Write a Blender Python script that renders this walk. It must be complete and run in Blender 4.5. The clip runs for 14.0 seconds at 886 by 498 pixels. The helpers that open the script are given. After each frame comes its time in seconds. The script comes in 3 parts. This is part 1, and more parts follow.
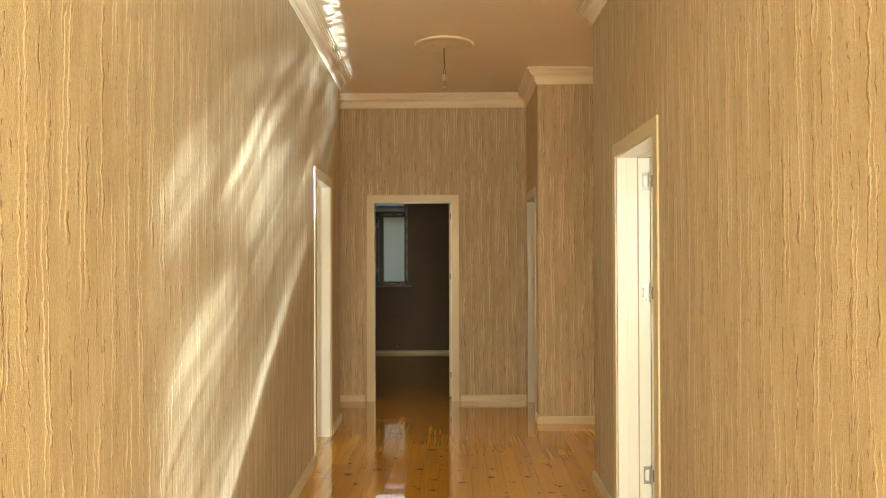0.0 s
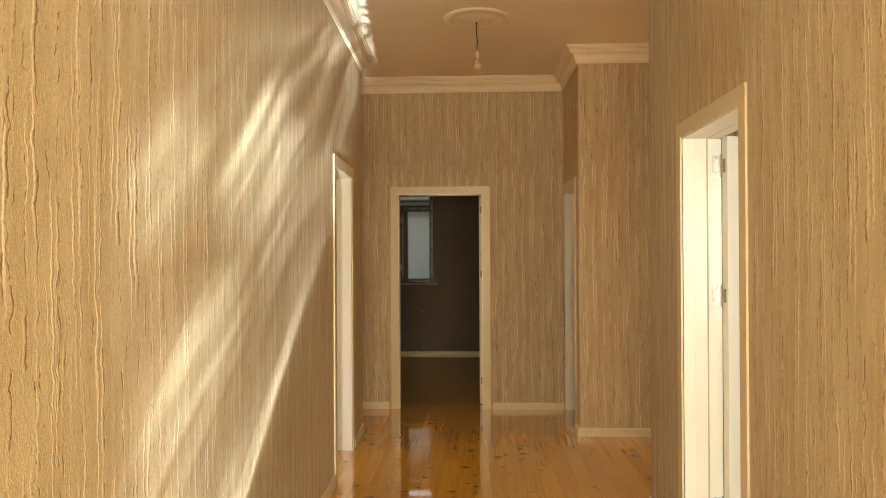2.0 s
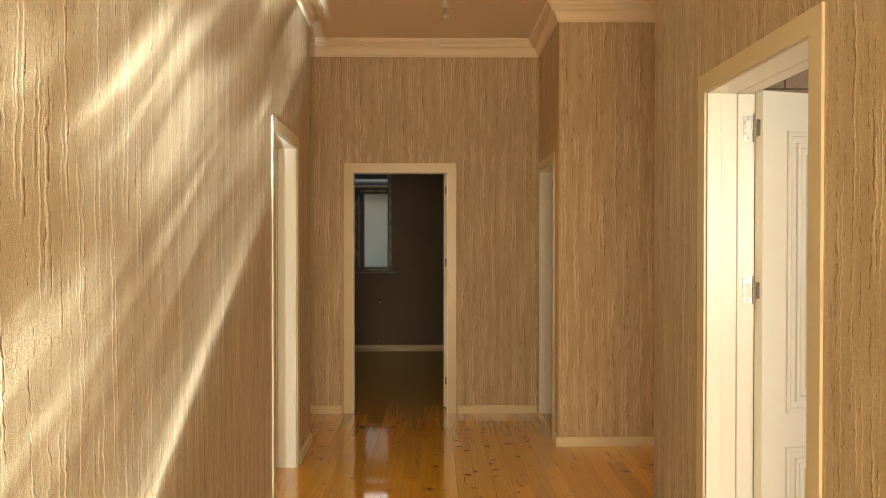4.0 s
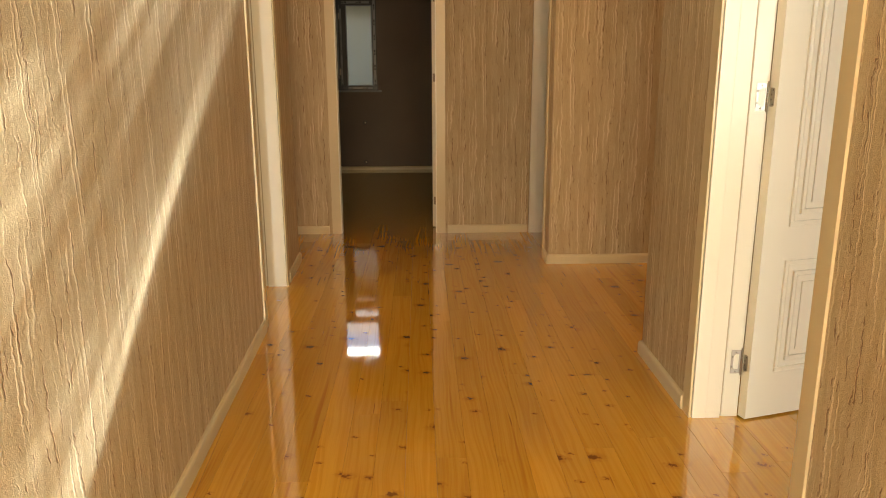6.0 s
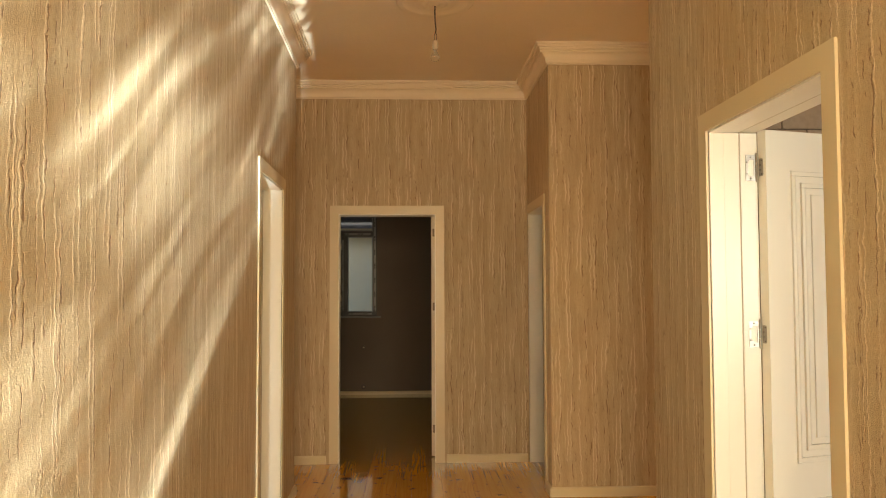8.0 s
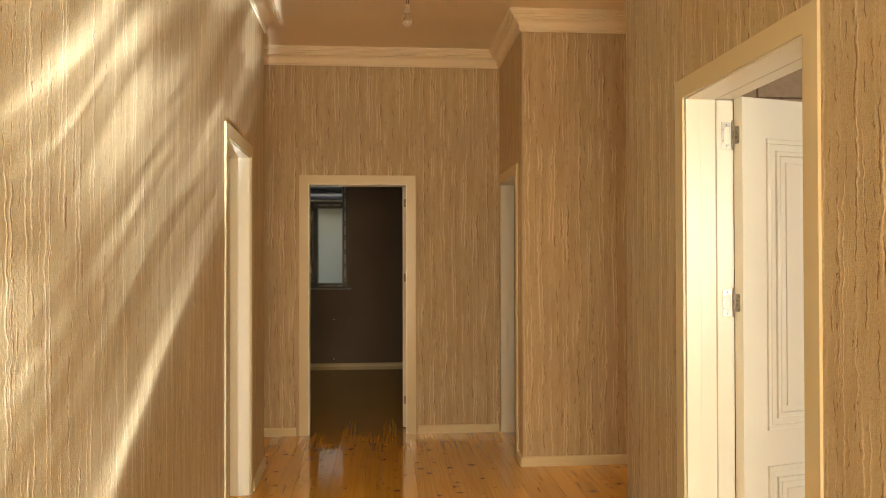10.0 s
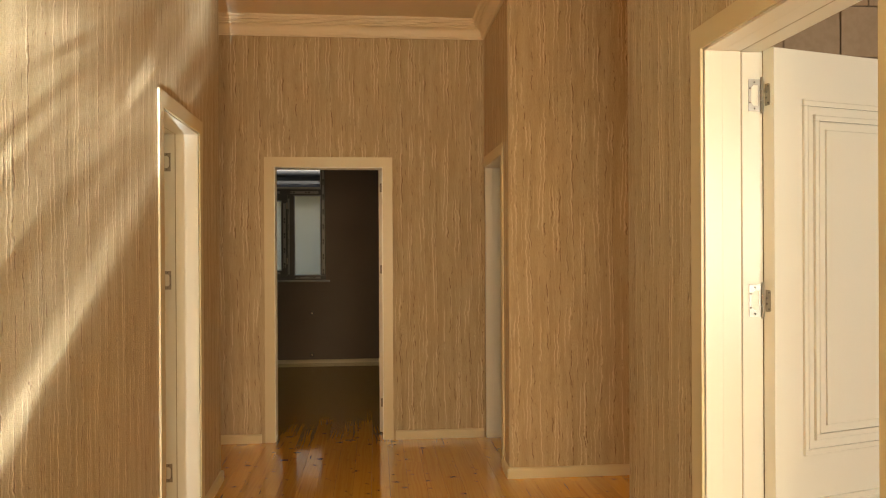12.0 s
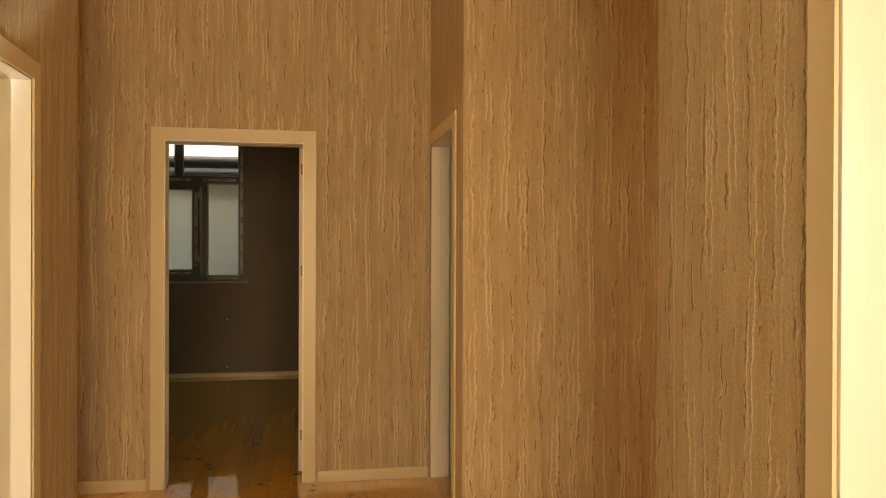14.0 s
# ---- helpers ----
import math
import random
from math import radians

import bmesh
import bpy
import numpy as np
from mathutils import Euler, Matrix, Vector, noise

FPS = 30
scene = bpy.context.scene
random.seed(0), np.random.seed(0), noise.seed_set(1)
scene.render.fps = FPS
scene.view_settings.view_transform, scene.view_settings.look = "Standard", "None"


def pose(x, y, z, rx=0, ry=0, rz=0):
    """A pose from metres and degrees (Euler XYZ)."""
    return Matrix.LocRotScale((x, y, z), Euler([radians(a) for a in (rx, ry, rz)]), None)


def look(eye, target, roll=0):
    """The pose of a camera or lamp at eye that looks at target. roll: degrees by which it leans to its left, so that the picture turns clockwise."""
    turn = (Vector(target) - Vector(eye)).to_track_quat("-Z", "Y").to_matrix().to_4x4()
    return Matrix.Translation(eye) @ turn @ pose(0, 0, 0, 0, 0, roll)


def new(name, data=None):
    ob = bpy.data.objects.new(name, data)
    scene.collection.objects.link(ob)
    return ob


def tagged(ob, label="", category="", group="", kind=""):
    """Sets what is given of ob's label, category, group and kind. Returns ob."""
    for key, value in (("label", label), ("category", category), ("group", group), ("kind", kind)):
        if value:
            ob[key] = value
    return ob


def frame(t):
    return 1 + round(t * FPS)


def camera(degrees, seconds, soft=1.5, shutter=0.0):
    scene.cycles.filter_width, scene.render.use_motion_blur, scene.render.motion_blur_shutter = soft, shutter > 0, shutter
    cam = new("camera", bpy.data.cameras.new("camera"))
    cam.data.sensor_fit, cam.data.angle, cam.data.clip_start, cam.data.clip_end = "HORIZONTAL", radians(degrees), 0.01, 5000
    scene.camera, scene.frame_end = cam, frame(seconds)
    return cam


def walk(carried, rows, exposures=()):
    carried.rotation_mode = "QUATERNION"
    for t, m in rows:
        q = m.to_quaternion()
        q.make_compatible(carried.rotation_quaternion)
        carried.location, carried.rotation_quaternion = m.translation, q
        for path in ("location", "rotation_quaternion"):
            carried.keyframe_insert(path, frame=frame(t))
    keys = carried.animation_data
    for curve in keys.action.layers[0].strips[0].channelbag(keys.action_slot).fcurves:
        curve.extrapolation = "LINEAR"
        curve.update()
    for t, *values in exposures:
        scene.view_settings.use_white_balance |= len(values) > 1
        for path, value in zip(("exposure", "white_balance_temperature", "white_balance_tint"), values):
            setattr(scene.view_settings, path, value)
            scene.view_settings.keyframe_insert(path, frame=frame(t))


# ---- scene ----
cam = camera(60.9, 14.0, soft=1.0)
PATH = [
    (0, (0.183, 0.21, 1.494), (0.153, 2.21, 1.515), -0.2),
    (0.5, (0.214, 0.305, 1.488), (0.172, 2.304, 1.51), -0.2),
    (1, (0.286, 0.421, 1.467), (0.214, 2.42, 1.494), -0.2),
    (1.5, (0.25, 0.606, 1.478), (0.151, 2.604, 1.497), -0.3),
    (2, (0.097, 0.78, 1.505), (0.009, 2.778, 1.514), -0.3),
    (2.5, (0.072, 0.975, 1.498), (0.026, 2.975, 1.499), -0.3),
    (5, (0.016, 1.768, 1.444), (0.063, 3.765, 1.346), 0.1),
    (5.5, (0.011, 1.769, 1.413), (0.072, 3.72, 0.979), 0.1),
    (6, (0.024, 1.76, 1.416), (0.081, 3.7, 0.933), -0.2),
    (6.3, (0.003, 1.754, 1.424), (0.065, 3.73, 1.122), 0.1),
    (6.5, (0.023, 1.74, 1.449), (0.079, 3.73, 1.257), -0.5),
    (7, (0.016, 1.728, 1.476), (0.076, 3.726, 1.541), -0.5),
    (7.5, (-0.006, 1.713, 1.495), (0.063, 3.707, 1.63), -0.4),
    (8, (-0.014, 1.706, 1.482), (0.06, 3.702, 1.574), -0.2),
    (10.5, (-0.021, 1.825, 1.46), (0.153, 3.817, 1.477), -0.2),
    (11, (0.06, 1.988, 1.457), (0.248, 3.979, 1.468), -0.3),
    (11.5, (0.128, 2.134, 1.462), (0.317, 4.125, 1.466), -0.5),
    (12, (0.105, 2.3, 1.457), (0.282, 4.293, 1.452), -0.3),
    (12.5, (0.056, 2.528, 1.475), (0.221, 4.521, 1.467), -0.3),
    (13, (0.098, 2.747, 1.446), (0.265, 4.74, 1.436), -0.5),
    (13.5, (0.208, 3.05, 1.466), (0.376, 5.043, 1.453), -0.4),
    (14, (0.209, 3.37, 1.443), (0.551, 5.341, 1.435), 0.2),
]
EXPOSURES = [(0, 1.34, 6280, 3), (2.5, 1.25, 6620, 8), (5, 1.23, 7000, 11), (11, 1.27, 7200, 11), (12.5, 1.24, 7550, 12), (14, 1.40, 8200, 13)]
walk(cam, [(t, look(eye, target, roll)) for t, eye, target, roll in PATH], EXPOSURES)

# ---------------------------------------------------------------- light
SUN_ELEVATION = 32.0
world = bpy.data.worlds.new("world")
scene.world = world
world.use_nodes = True
wn = world.node_tree
sky = wn.nodes.new("ShaderNodeTexSky")
sky.sky_type, sky.sun_disc = "NISHITA", False
sky.sun_elevation, sky.sun_rotation = radians(SUN_ELEVATION), radians(174)
wn.links.new(sky.outputs[0], wn.nodes["Background"].inputs[0])
wn.nodes["Background"].inputs[1].default_value = 0.15

sun_data = bpy.data.lights.new("sun", "SUN")
sun_data.energy, sun_data.angle, sun_data.color = 2.2, radians(0.5), (1.0, 0.93, 0.82)
sun = new("sun", sun_data)
sun.matrix_world = look((0, -10, 7), (-1.0, 0, 7 - 10 * math.tan(radians(SUN_ELEVATION))))


def opening_light(name, eye, target, width, height, watts, color):
    """An area lamp set in an opening, as daylight or as added fill."""
    data = bpy.data.lights.new(name, "AREA")
    data.shape, data.size, data.size_y, data.energy, data.color = "RECTANGLE", width, height, watts, color
    ob = new(name, data)
    ob.matrix_world = look(eye, target)
    return ob


opening_light("entrance_daylight", (0.2, -2.35, 1.2), (0.2, 8, 1.0), 1.5, 2.2, 40, (1.0, 0.51, 0.19))
# fill lamp for the near left wall, in an added opening behind the camera
opening_light("hall_fill_right", (1.22, -1.2, 1.5), (-0.7, -0.6, 1.2), 1.5, 1.6, 108, (0.96, 1.0, 0.78))
# a second fill, facing the right wall, for which no window is known
opening_light("hall_fill_left", (-0.74, -1.2, 1.5), (1.1, 0.2, 1.3), 1.4, 1.6, 62, (0.96, 1.0, 0.80))
opening_light("room_window_daylight", (2.9, 0.70, 1.6), (2.0, 5, 1.3), 1.5, 1.3, 32, (0.98, 1.0, 0.94))
opening_light("room_window_daylight", (-4.3, 5.2, 1.6), (0, 6.2, 1.0), 1.3, 1.3, 21, (1.0, 0.80, 0.48))
# two added lamps that warm the far wall and the block, no source seen
opening_light("passage_fill_lamp", (-4.3, 7.57, 1.5), (1.0, 7.75, 1.4), 0.7, 1.5, 9, (1.0, 0.46, 0.14))
opening_light("passage_fill_lamp", (4.5, 6.1, 1.5), (1.0, 6.3, 0.4), 0.9, 1.2, 11, (1.0, 0.56, 0.22))
opening_light("far_window_daylight", (-1.25, 11.97, 2.635), (-1.25, 9, 0.9), 1.3, 0.10, 2.0, (0.88, 1.0, 0.94))

# Spot lamp added in place of sunlight thrown up by the varnished floor inside the entrance; its break-up by leaves
# outside and by the waves of the boards is drawn in nodes.
GLINT = (-0.2, 1.0, 0.03)
glint_data = bpy.data.lights.new("floor_glint_stand_in", "SPOT")
glint_data.energy, glint_data.spot_size, glint_data.spot_blend = 400.0, radians(150), 0.1
glint_data.shadow_soft_size, glint_data.color = 0.010, (0.80, 0.93, 1.0)
glint = new("floor_glint_stand_in", glint_data)
glint.matrix_world = look(GLINT, (GLINT[0], GLINT[1] + 1.0, GLINT[2] + 0.7))


class Nodes:
    """Short hand for node trees."""

    def __init__(self, tree):
        self.tree = tree

    def plug(self, socket, value):
        if isinstance(value, bpy.types.NodeSocket):
            self.tree.links.new(value, socket)
        elif value is not None:
            socket.default_value = value

    def math(self, op, a, b=None, c=None, clamp=False):
        n = self.tree.nodes.new("ShaderNodeMath")
        n.operation, n.use_clamp = op, clamp
        for socket, value in zip(n.inputs, (a, b, c)):
            self.plug(socket, value)
        return n.outputs[0]

    def step(self, x, lo, hi, to_lo=0.0, to_hi=1.0):
        n = self.tree.nodes.new("ShaderNodeMapRange")
        n.interpolation_type = "SMOOTHSTEP"
        for socket, value in zip(n.inputs, (x, lo, hi, to_lo, to_hi)):
            self.plug(socket, value)
        return n.outputs[0]

    def split(self, v):
        n = self.tree.nodes.new("ShaderNodeSeparateXYZ")
        self.plug(n.inputs[0], v)
        return n.outputs

    def join(self, x, y, z):
        n = self.tree.nodes.new("ShaderNodeCombineXYZ")
        for socket, value in zip(n.inputs, (x, y, z)):
            self.plug(socket, value)
        return n.outputs[0]

    def noise(self, v, scale=1.0, detail=2.0, rough=0.5, distortion=0.0):
        n = self.tree.nodes.new("ShaderNodeTexNoise")
        self.plug(n.inputs["Vector"], v)
        for key, value in (("Scale", scale), ("Detail", detail), ("Roughness", rough), ("Distortion", distortion)):
            n.inputs[key].default_value = value
        return n.outputs[0]

    def mix(self, f, a, b, kind="MIX"):
        n = self.tree.nodes.new("ShaderNodeMix")
        n.data_type, n.blend_type = "RGBA", kind
        self.plug(n.inputs[0], f)
        for socket, value in ((n.inputs[6], a), (n.inputs[7], b)):
            self.plug(socket, (*value, 1) if isinstance(value, tuple) else value)
        return n.outputs[2]


def glint_pattern():
    """Streaks drawn into the spot's beam along the low sun's way, with leaf gaps placed to fit the camera's view."""
    glint_data.use_nodes = True
    g = Nodes(glint_data.node_tree)
    way = g.split(g.tree.nodes.new("ShaderNodeNewGeometry").outputs["Normal"])
    side = g.math("ABSOLUTE", way[0])
    u = g.math("DIVIDE", g.math("ABSOLUTE", way[1]), side)
    v = g.math("DIVIDE", g.math("ABSOLUTE", way[2]), side)
    even = g.math("MINIMUM", g.math("POWER", g.math("ADD", g.math("ADD", g.math("MULTIPLY", u, u), g.math("MULTIPLY", v, v)), 1.0), 1.5), 420.0)
    q = g.math("MULTIPLY_ADD", u, -0.63, v)

    def times(*values):
        out = values[0]
        for value in values[1:]:
            out = g.math("MULTIPLY", out, value)
        return out

    def patch(u0, v0, along, across, slope):
        """A soft patch of light drawn as a gap between leaves, stretched along the light's way."""
        du, dv = g.math("SUBTRACT", u, u0), g.math("SUBTRACT", v, v0)
        a = g.math("DIVIDE", g.math("MULTIPLY_ADD", dv, slope, du), along)
        b = g.math("DIVIDE", g.math("MULTIPLY_ADD", du, -slope, dv), across)
        return g.step(g.math("ADD", g.math("MULTIPLY", a, a), g.math("MULTIPLY", b, b)), 1.0, 0.05)

    def total(*values):
        out = values[0]
        for value in values[1:]:
            out = g.math("ADD", out, value)
        return out

    bend = g.noise(g.join(g.math("MULTIPLY", q, 0.8), g.math("MULTIPLY", u, 0.5), 2.2), 1.0, 1.0)
    qb = g.math("MULTIPLY_ADD", bend, 0.6, q)
    streak = g.step(g.noise(g.join(g.math("MULTIPLY", qb, 4.6), g.math("MULTIPLY", u, 0.42), 1.7), 1.0, 2.0, 0.5, 0.2), 0.34, 0.68, 0.10, 1.25)
    clump = g.step(g.noise(g.join(g.math("MULTIPLY", q, 1.3), g.math("MULTIPLY", u, 0.65), 7.3), 1.0, 1.0, 0.5, 0.2), 0.32, 0.62, 0.35, 1.0)
    fine = g.step(g.noise(g.join(g.math("MULTIPLY", qb, 21.0), g.math("MULTIPLY", u, 0.7), 3.1), 1.0, 1.0), 0.30, 0.66, 0.55, 1.35)
    thread = g.step(g.noise(g.join(g.math("MULTIPLY", qb, 13.0), g.math("MULTIPLY", u, 0.5), 9.1), 1.0, 2.0), 0.36, 0.64, 0.25, 1.5)
    # the field of light: it begins at an upright edge, has a slanting lower edge and a flatter upper one
    roof = g.math("MULTIPLY_ADD", u, -0.26, v)
    field = times(g.step(q, -2.0, -1.80), g.step(u, 2.55, 3.15), g.step(roof, 3.05, 2.45), g.step(u, 10.5, 7.5))
    low = times(g.step(v, 2.9, 1.3), g.step(u, 5.6, 4.0), 0.28)
    wash = g.step(u, 3.0, 5.6, 0.18, 0.28)
    lobes = total(times(patch(4.75, 3.20, 1.25, 0.60, 0.50), 0.84), times(patch(3.40, 3.00, 0.80, 0.42, 0.50), 0.45), times(patch(5.60, 2.95, 1.40, 0.65, 0.50), thread, 0.34), times(patch(3.75, 2.10, 1.10, 0.45, 0.55), 0.32))
    beam = total(times(patch(5.3, 4.22, 1.60, 0.26, 0.30), 0.42), times(patch(7.6, 4.55, 1.50, 0.34, 0.26), 0.55), times(patch(6.75, 3.15, 1.00, 0.22, 0.60), 0.55), times(patch(8.5, 4.35, 0.70, 0.55, 0.35), 0.75))
    edge = times(g.step(q, -1.93, -1.80), g.step(q, -1.55, -1.76), g.step(u, 8.0, 4.2, 0.0, 0.58), g.step(u, 2.6, 3.3))
    soft = g.math("MULTIPLY_ADD", streak, 0.75, 0.22)
    light = times(field, total(times(total(times(low, thread), times(wash, streak)), clump), times(total(lobes, beam), soft)), fine)
    light = total(light, times(edge, thread), times(g.step(u, 8.4, 9.0), g.step(u, 11.6, 10.6), g.step(thread, 0.3, 1.4, 0.02, 0.42), g.step(v, 5.2, 5.9)))
    # even fill without streaks, added over the left wall
    light = total(light, times(g.step(u, 1.2, 3.5), g.step(u, 9.5, 6.5), g.step(q, -2.3, -1.8, 0.035, 0.10)))
    # the other side: soft dapples drawn for the open door leaf and its frame
    spots = g.step(g.noise(g.join(g.math("MULTIPLY", u, 8.0), g.math("MULTIPLY", v, 4.2), 4.4), 1.0, 2.0), 0.46, 0.60, 0.0, 1.0)
    spots = g.math("MULTIPLY", g.math("MULTIPLY", spots, g.step(v, 0.45, 0.75)), g.step(v, 1.5, 1.2))
    spots = g.math("MULTIPLY", spots, g.math("MULTIPLY", g.step(u, 2.03, 2.09), g.step(u, 2.72, 2.66)))
    # added fill on the right wall, nearly left out across the doorway
    wall_wash = times(g.step(u, 0.3, 1.2), g.step(u, 3.26, 3.10), g.step(v, 3.2, 1.5), total(g.step(u, 2.08, 2.02), g.step(u, 2.72, 2.76), 0.06))
    spots = total(times(spots, 0.040), times(wall_wash, 0.13))
    is_left = g.math("GREATER_THAN", g.math("MULTIPLY", way[0], LEFT_SIGN), 0.0)
    both = g.math("ADD", g.math("MULTIPLY", light, is_left), g.math("MULTIPLY", spots, g.math("SUBTRACT", 1.0, is_left)))
    strength = g.math("MULTIPLY", g.math("MULTIPLY", both, even), GLINT_POWER)
    g.plug(g.tree.nodes["Emission"].inputs["Strength"], strength)


LEFT_SIGN, GLINT_POWER = -1.0, 0.034
glint_pattern()


# ---------------------------------------------------------------- materials
def material(name, color=(0.8, 0.8, 0.8), rough=0.5, metal=0.0):
    m = bpy.data.materials.new(name)
    m.use_nodes = True
    g = Nodes(m.node_tree)
    b = m.node_tree.nodes["Principled BSDF"]
    b.inputs["Base Color"].default_value = (*color, 1)
    b.inputs["Roughness"].default_value, b.inputs["Metallic"].default_value = rough, metal
    return m, g, b


def place(g):
    return g.tree.nodes.new("ShaderNodeNewGeometry").outputs["Position"]


def relief(g, b, height, strength, distance=0.002):
    n = g.tree.nodes.new("ShaderNodeBump")
    n.inputs["Strength"].default_value, n.inputs["Distance"].default_value = strength, distance
    g.plug(n.inputs["Height"], height)
    g.plug(b.inputs["Normal"], n.outputs[0])


ROLL = 0.53


def wallpaper():
    """Embossed vinyl paper in travertine: tan ground, ragged cream veins, short dark cracks beside them, the same on every roll."""
    m, g, b = material("wallpaper", rough=0.62)
    p = g.split(place(g))
    h = g.math("ADD", p[0], p[1])
    jag = g.noise(g.join(g.math("MULTIPLY", h, 9.0), 4.0, g.math("MULTIPLY", p[2], 13.0)), 1.0, 3.0, 0.65)
    nick = g.noise(g.join(g.math("MULTIPLY", h, 60.0), 8.0, g.math("MULTIPLY", p[2], 60.0)), 1.0, 2.0, 0.6)
    hw = g.math("MULTIPLY_ADD", g.math("SUBTRACT", jag, 0.5), 0.042, h)
    hw = g.math("MULTIPLY_ADD", g.math("SUBTRACT", nick, 0.5), 0.010, hw)
    turn = g.math("MULTIPLY", hw, 2 * math.pi / ROLL)
    round_x = g.math("MULTIPLY", g.math("COSINE", turn), ROLL / (2 * math.pi))
    round_y = g.math("MULTIPLY", g.math("SINE", turn), ROLL / (2 * math.pi))

    def layer(across, up, seed, detail=2.0, rough=0.5):
        """Noise that comes round again with each roll."""
        return g.noise(g.join(g.math("MULTIPLY", round_x, across), g.math("MULTIPLY", round_y, across), g.math("MULTIPLY_ADD", p[2], up, seed)), 1.0, detail, rough)

    def contour(field, level, width):
        return g.step(g.math("ABSOLUTE", g.math("SUBTRACT", field, level)), width, width * 0.35)

    ground = layer(26.0, 1.6, 2.0, 3.0, 0.6)
    fibre = layer(120.0, 7.0, 6.0, 2.0, 0.6)
    grain = g.noise(g.join(g.math("MULTIPLY", h, 260.0), 1.0, g.math("MULTIPLY", p[2], 90.0)), 1.0, 3.0, 0.7)
    pits = g.noise(g.join(g.math("MULTIPLY", h, 430.0), 5.0, g.math("MULTIPLY", p[2], 330.0)), 1.0, 2.0, 0.6)

    def lines(count, drift, seed):
        """How far across its lane a point lies, so many wandering lanes to a roll."""
        return g.math("FRACT", g.math("MULTIPLY_ADD", layer(9.0, 1.3, seed, 1.5), drift, g.math("MULTIPLY", hw, count / ROLL)))

    def near(lane, at, width):
        return g.step(g.math("ABSOLUTE", g.math("SUBTRACT", lane, at)), width, width * 0.3)

    broad, close = lines(6.0, 0.8, 15.0), lines(15.0, 1.7, 35.0)
    twin = g.math("ABSOLUTE", g.math("SUBTRACT", broad, 0.5))
    veins = g.math("MULTIPLY", near(twin, 0.13, 0.058), g.step(layer(12.0, 2.2, 25.0), 0.42, 0.56))
    thin = g.math("MULTIPLY", near(close, 0.5, 0.12), g.step(layer(14.0, 3.2, 45.0), 0.46, 0.62))
    veins = g.math("MAXIMUM", veins, g.math("MULTIPLY", thin, 0.60))
    crack = g.math("MULTIPLY", near(broad, 0.73, 0.034), g.step(layer(16.0, 10.0, 3.0, 3.0, 0.75), 0.50, 0.55))
    nicks = g.math("MULTIPLY", near(close, 0.72, 0.075), g.step(layer(26.0, 9.0, 63.0, 3.0, 0.7), 0.555, 0.60))
    crack = g.math("MAXIMUM", crack, nicks)
    col = g.mix(g.step(ground, 0.30, 0.72), (0.385, 0.285, 0.160), (0.475, 0.368, 0.222))
    col = g.mix(g.step(fibre, 0.40, 0.72, 0.0, 0.40), col, (0.555, 0.445, 0.280))
    col = g.mix(g.math("MULTIPLY", veins, 0.78), col, (0.72, 0.60, 0.415))
    col = g.mix(g.math("MULTIPLY", crack, 0.92), col, (0.165, 0.076, 0.026))
    col = g.mix(g.step(grain, 0.44, 0.68, 0.0, 0.62), col, (0.27, 0.19, 0.10))
    g.plug(b.inputs["Base Color"], col)
    g.plug(b.inputs["Roughness"], g.step(ground, 0.2, 0.8, 0.55, 0.40))
    height = g.math("ADD", g.math("MULTIPLY", grain, 0.7), g.math("MULTIPLY", pits, 0.5))
    height = g.math("ADD", height, g.math("ADD", g.math("MULTIPLY", veins, 0.45), g.math("MULTIPLY", crack, -0.55)))
    relief(g, b, height, 1.0, 0.0028)
    return m


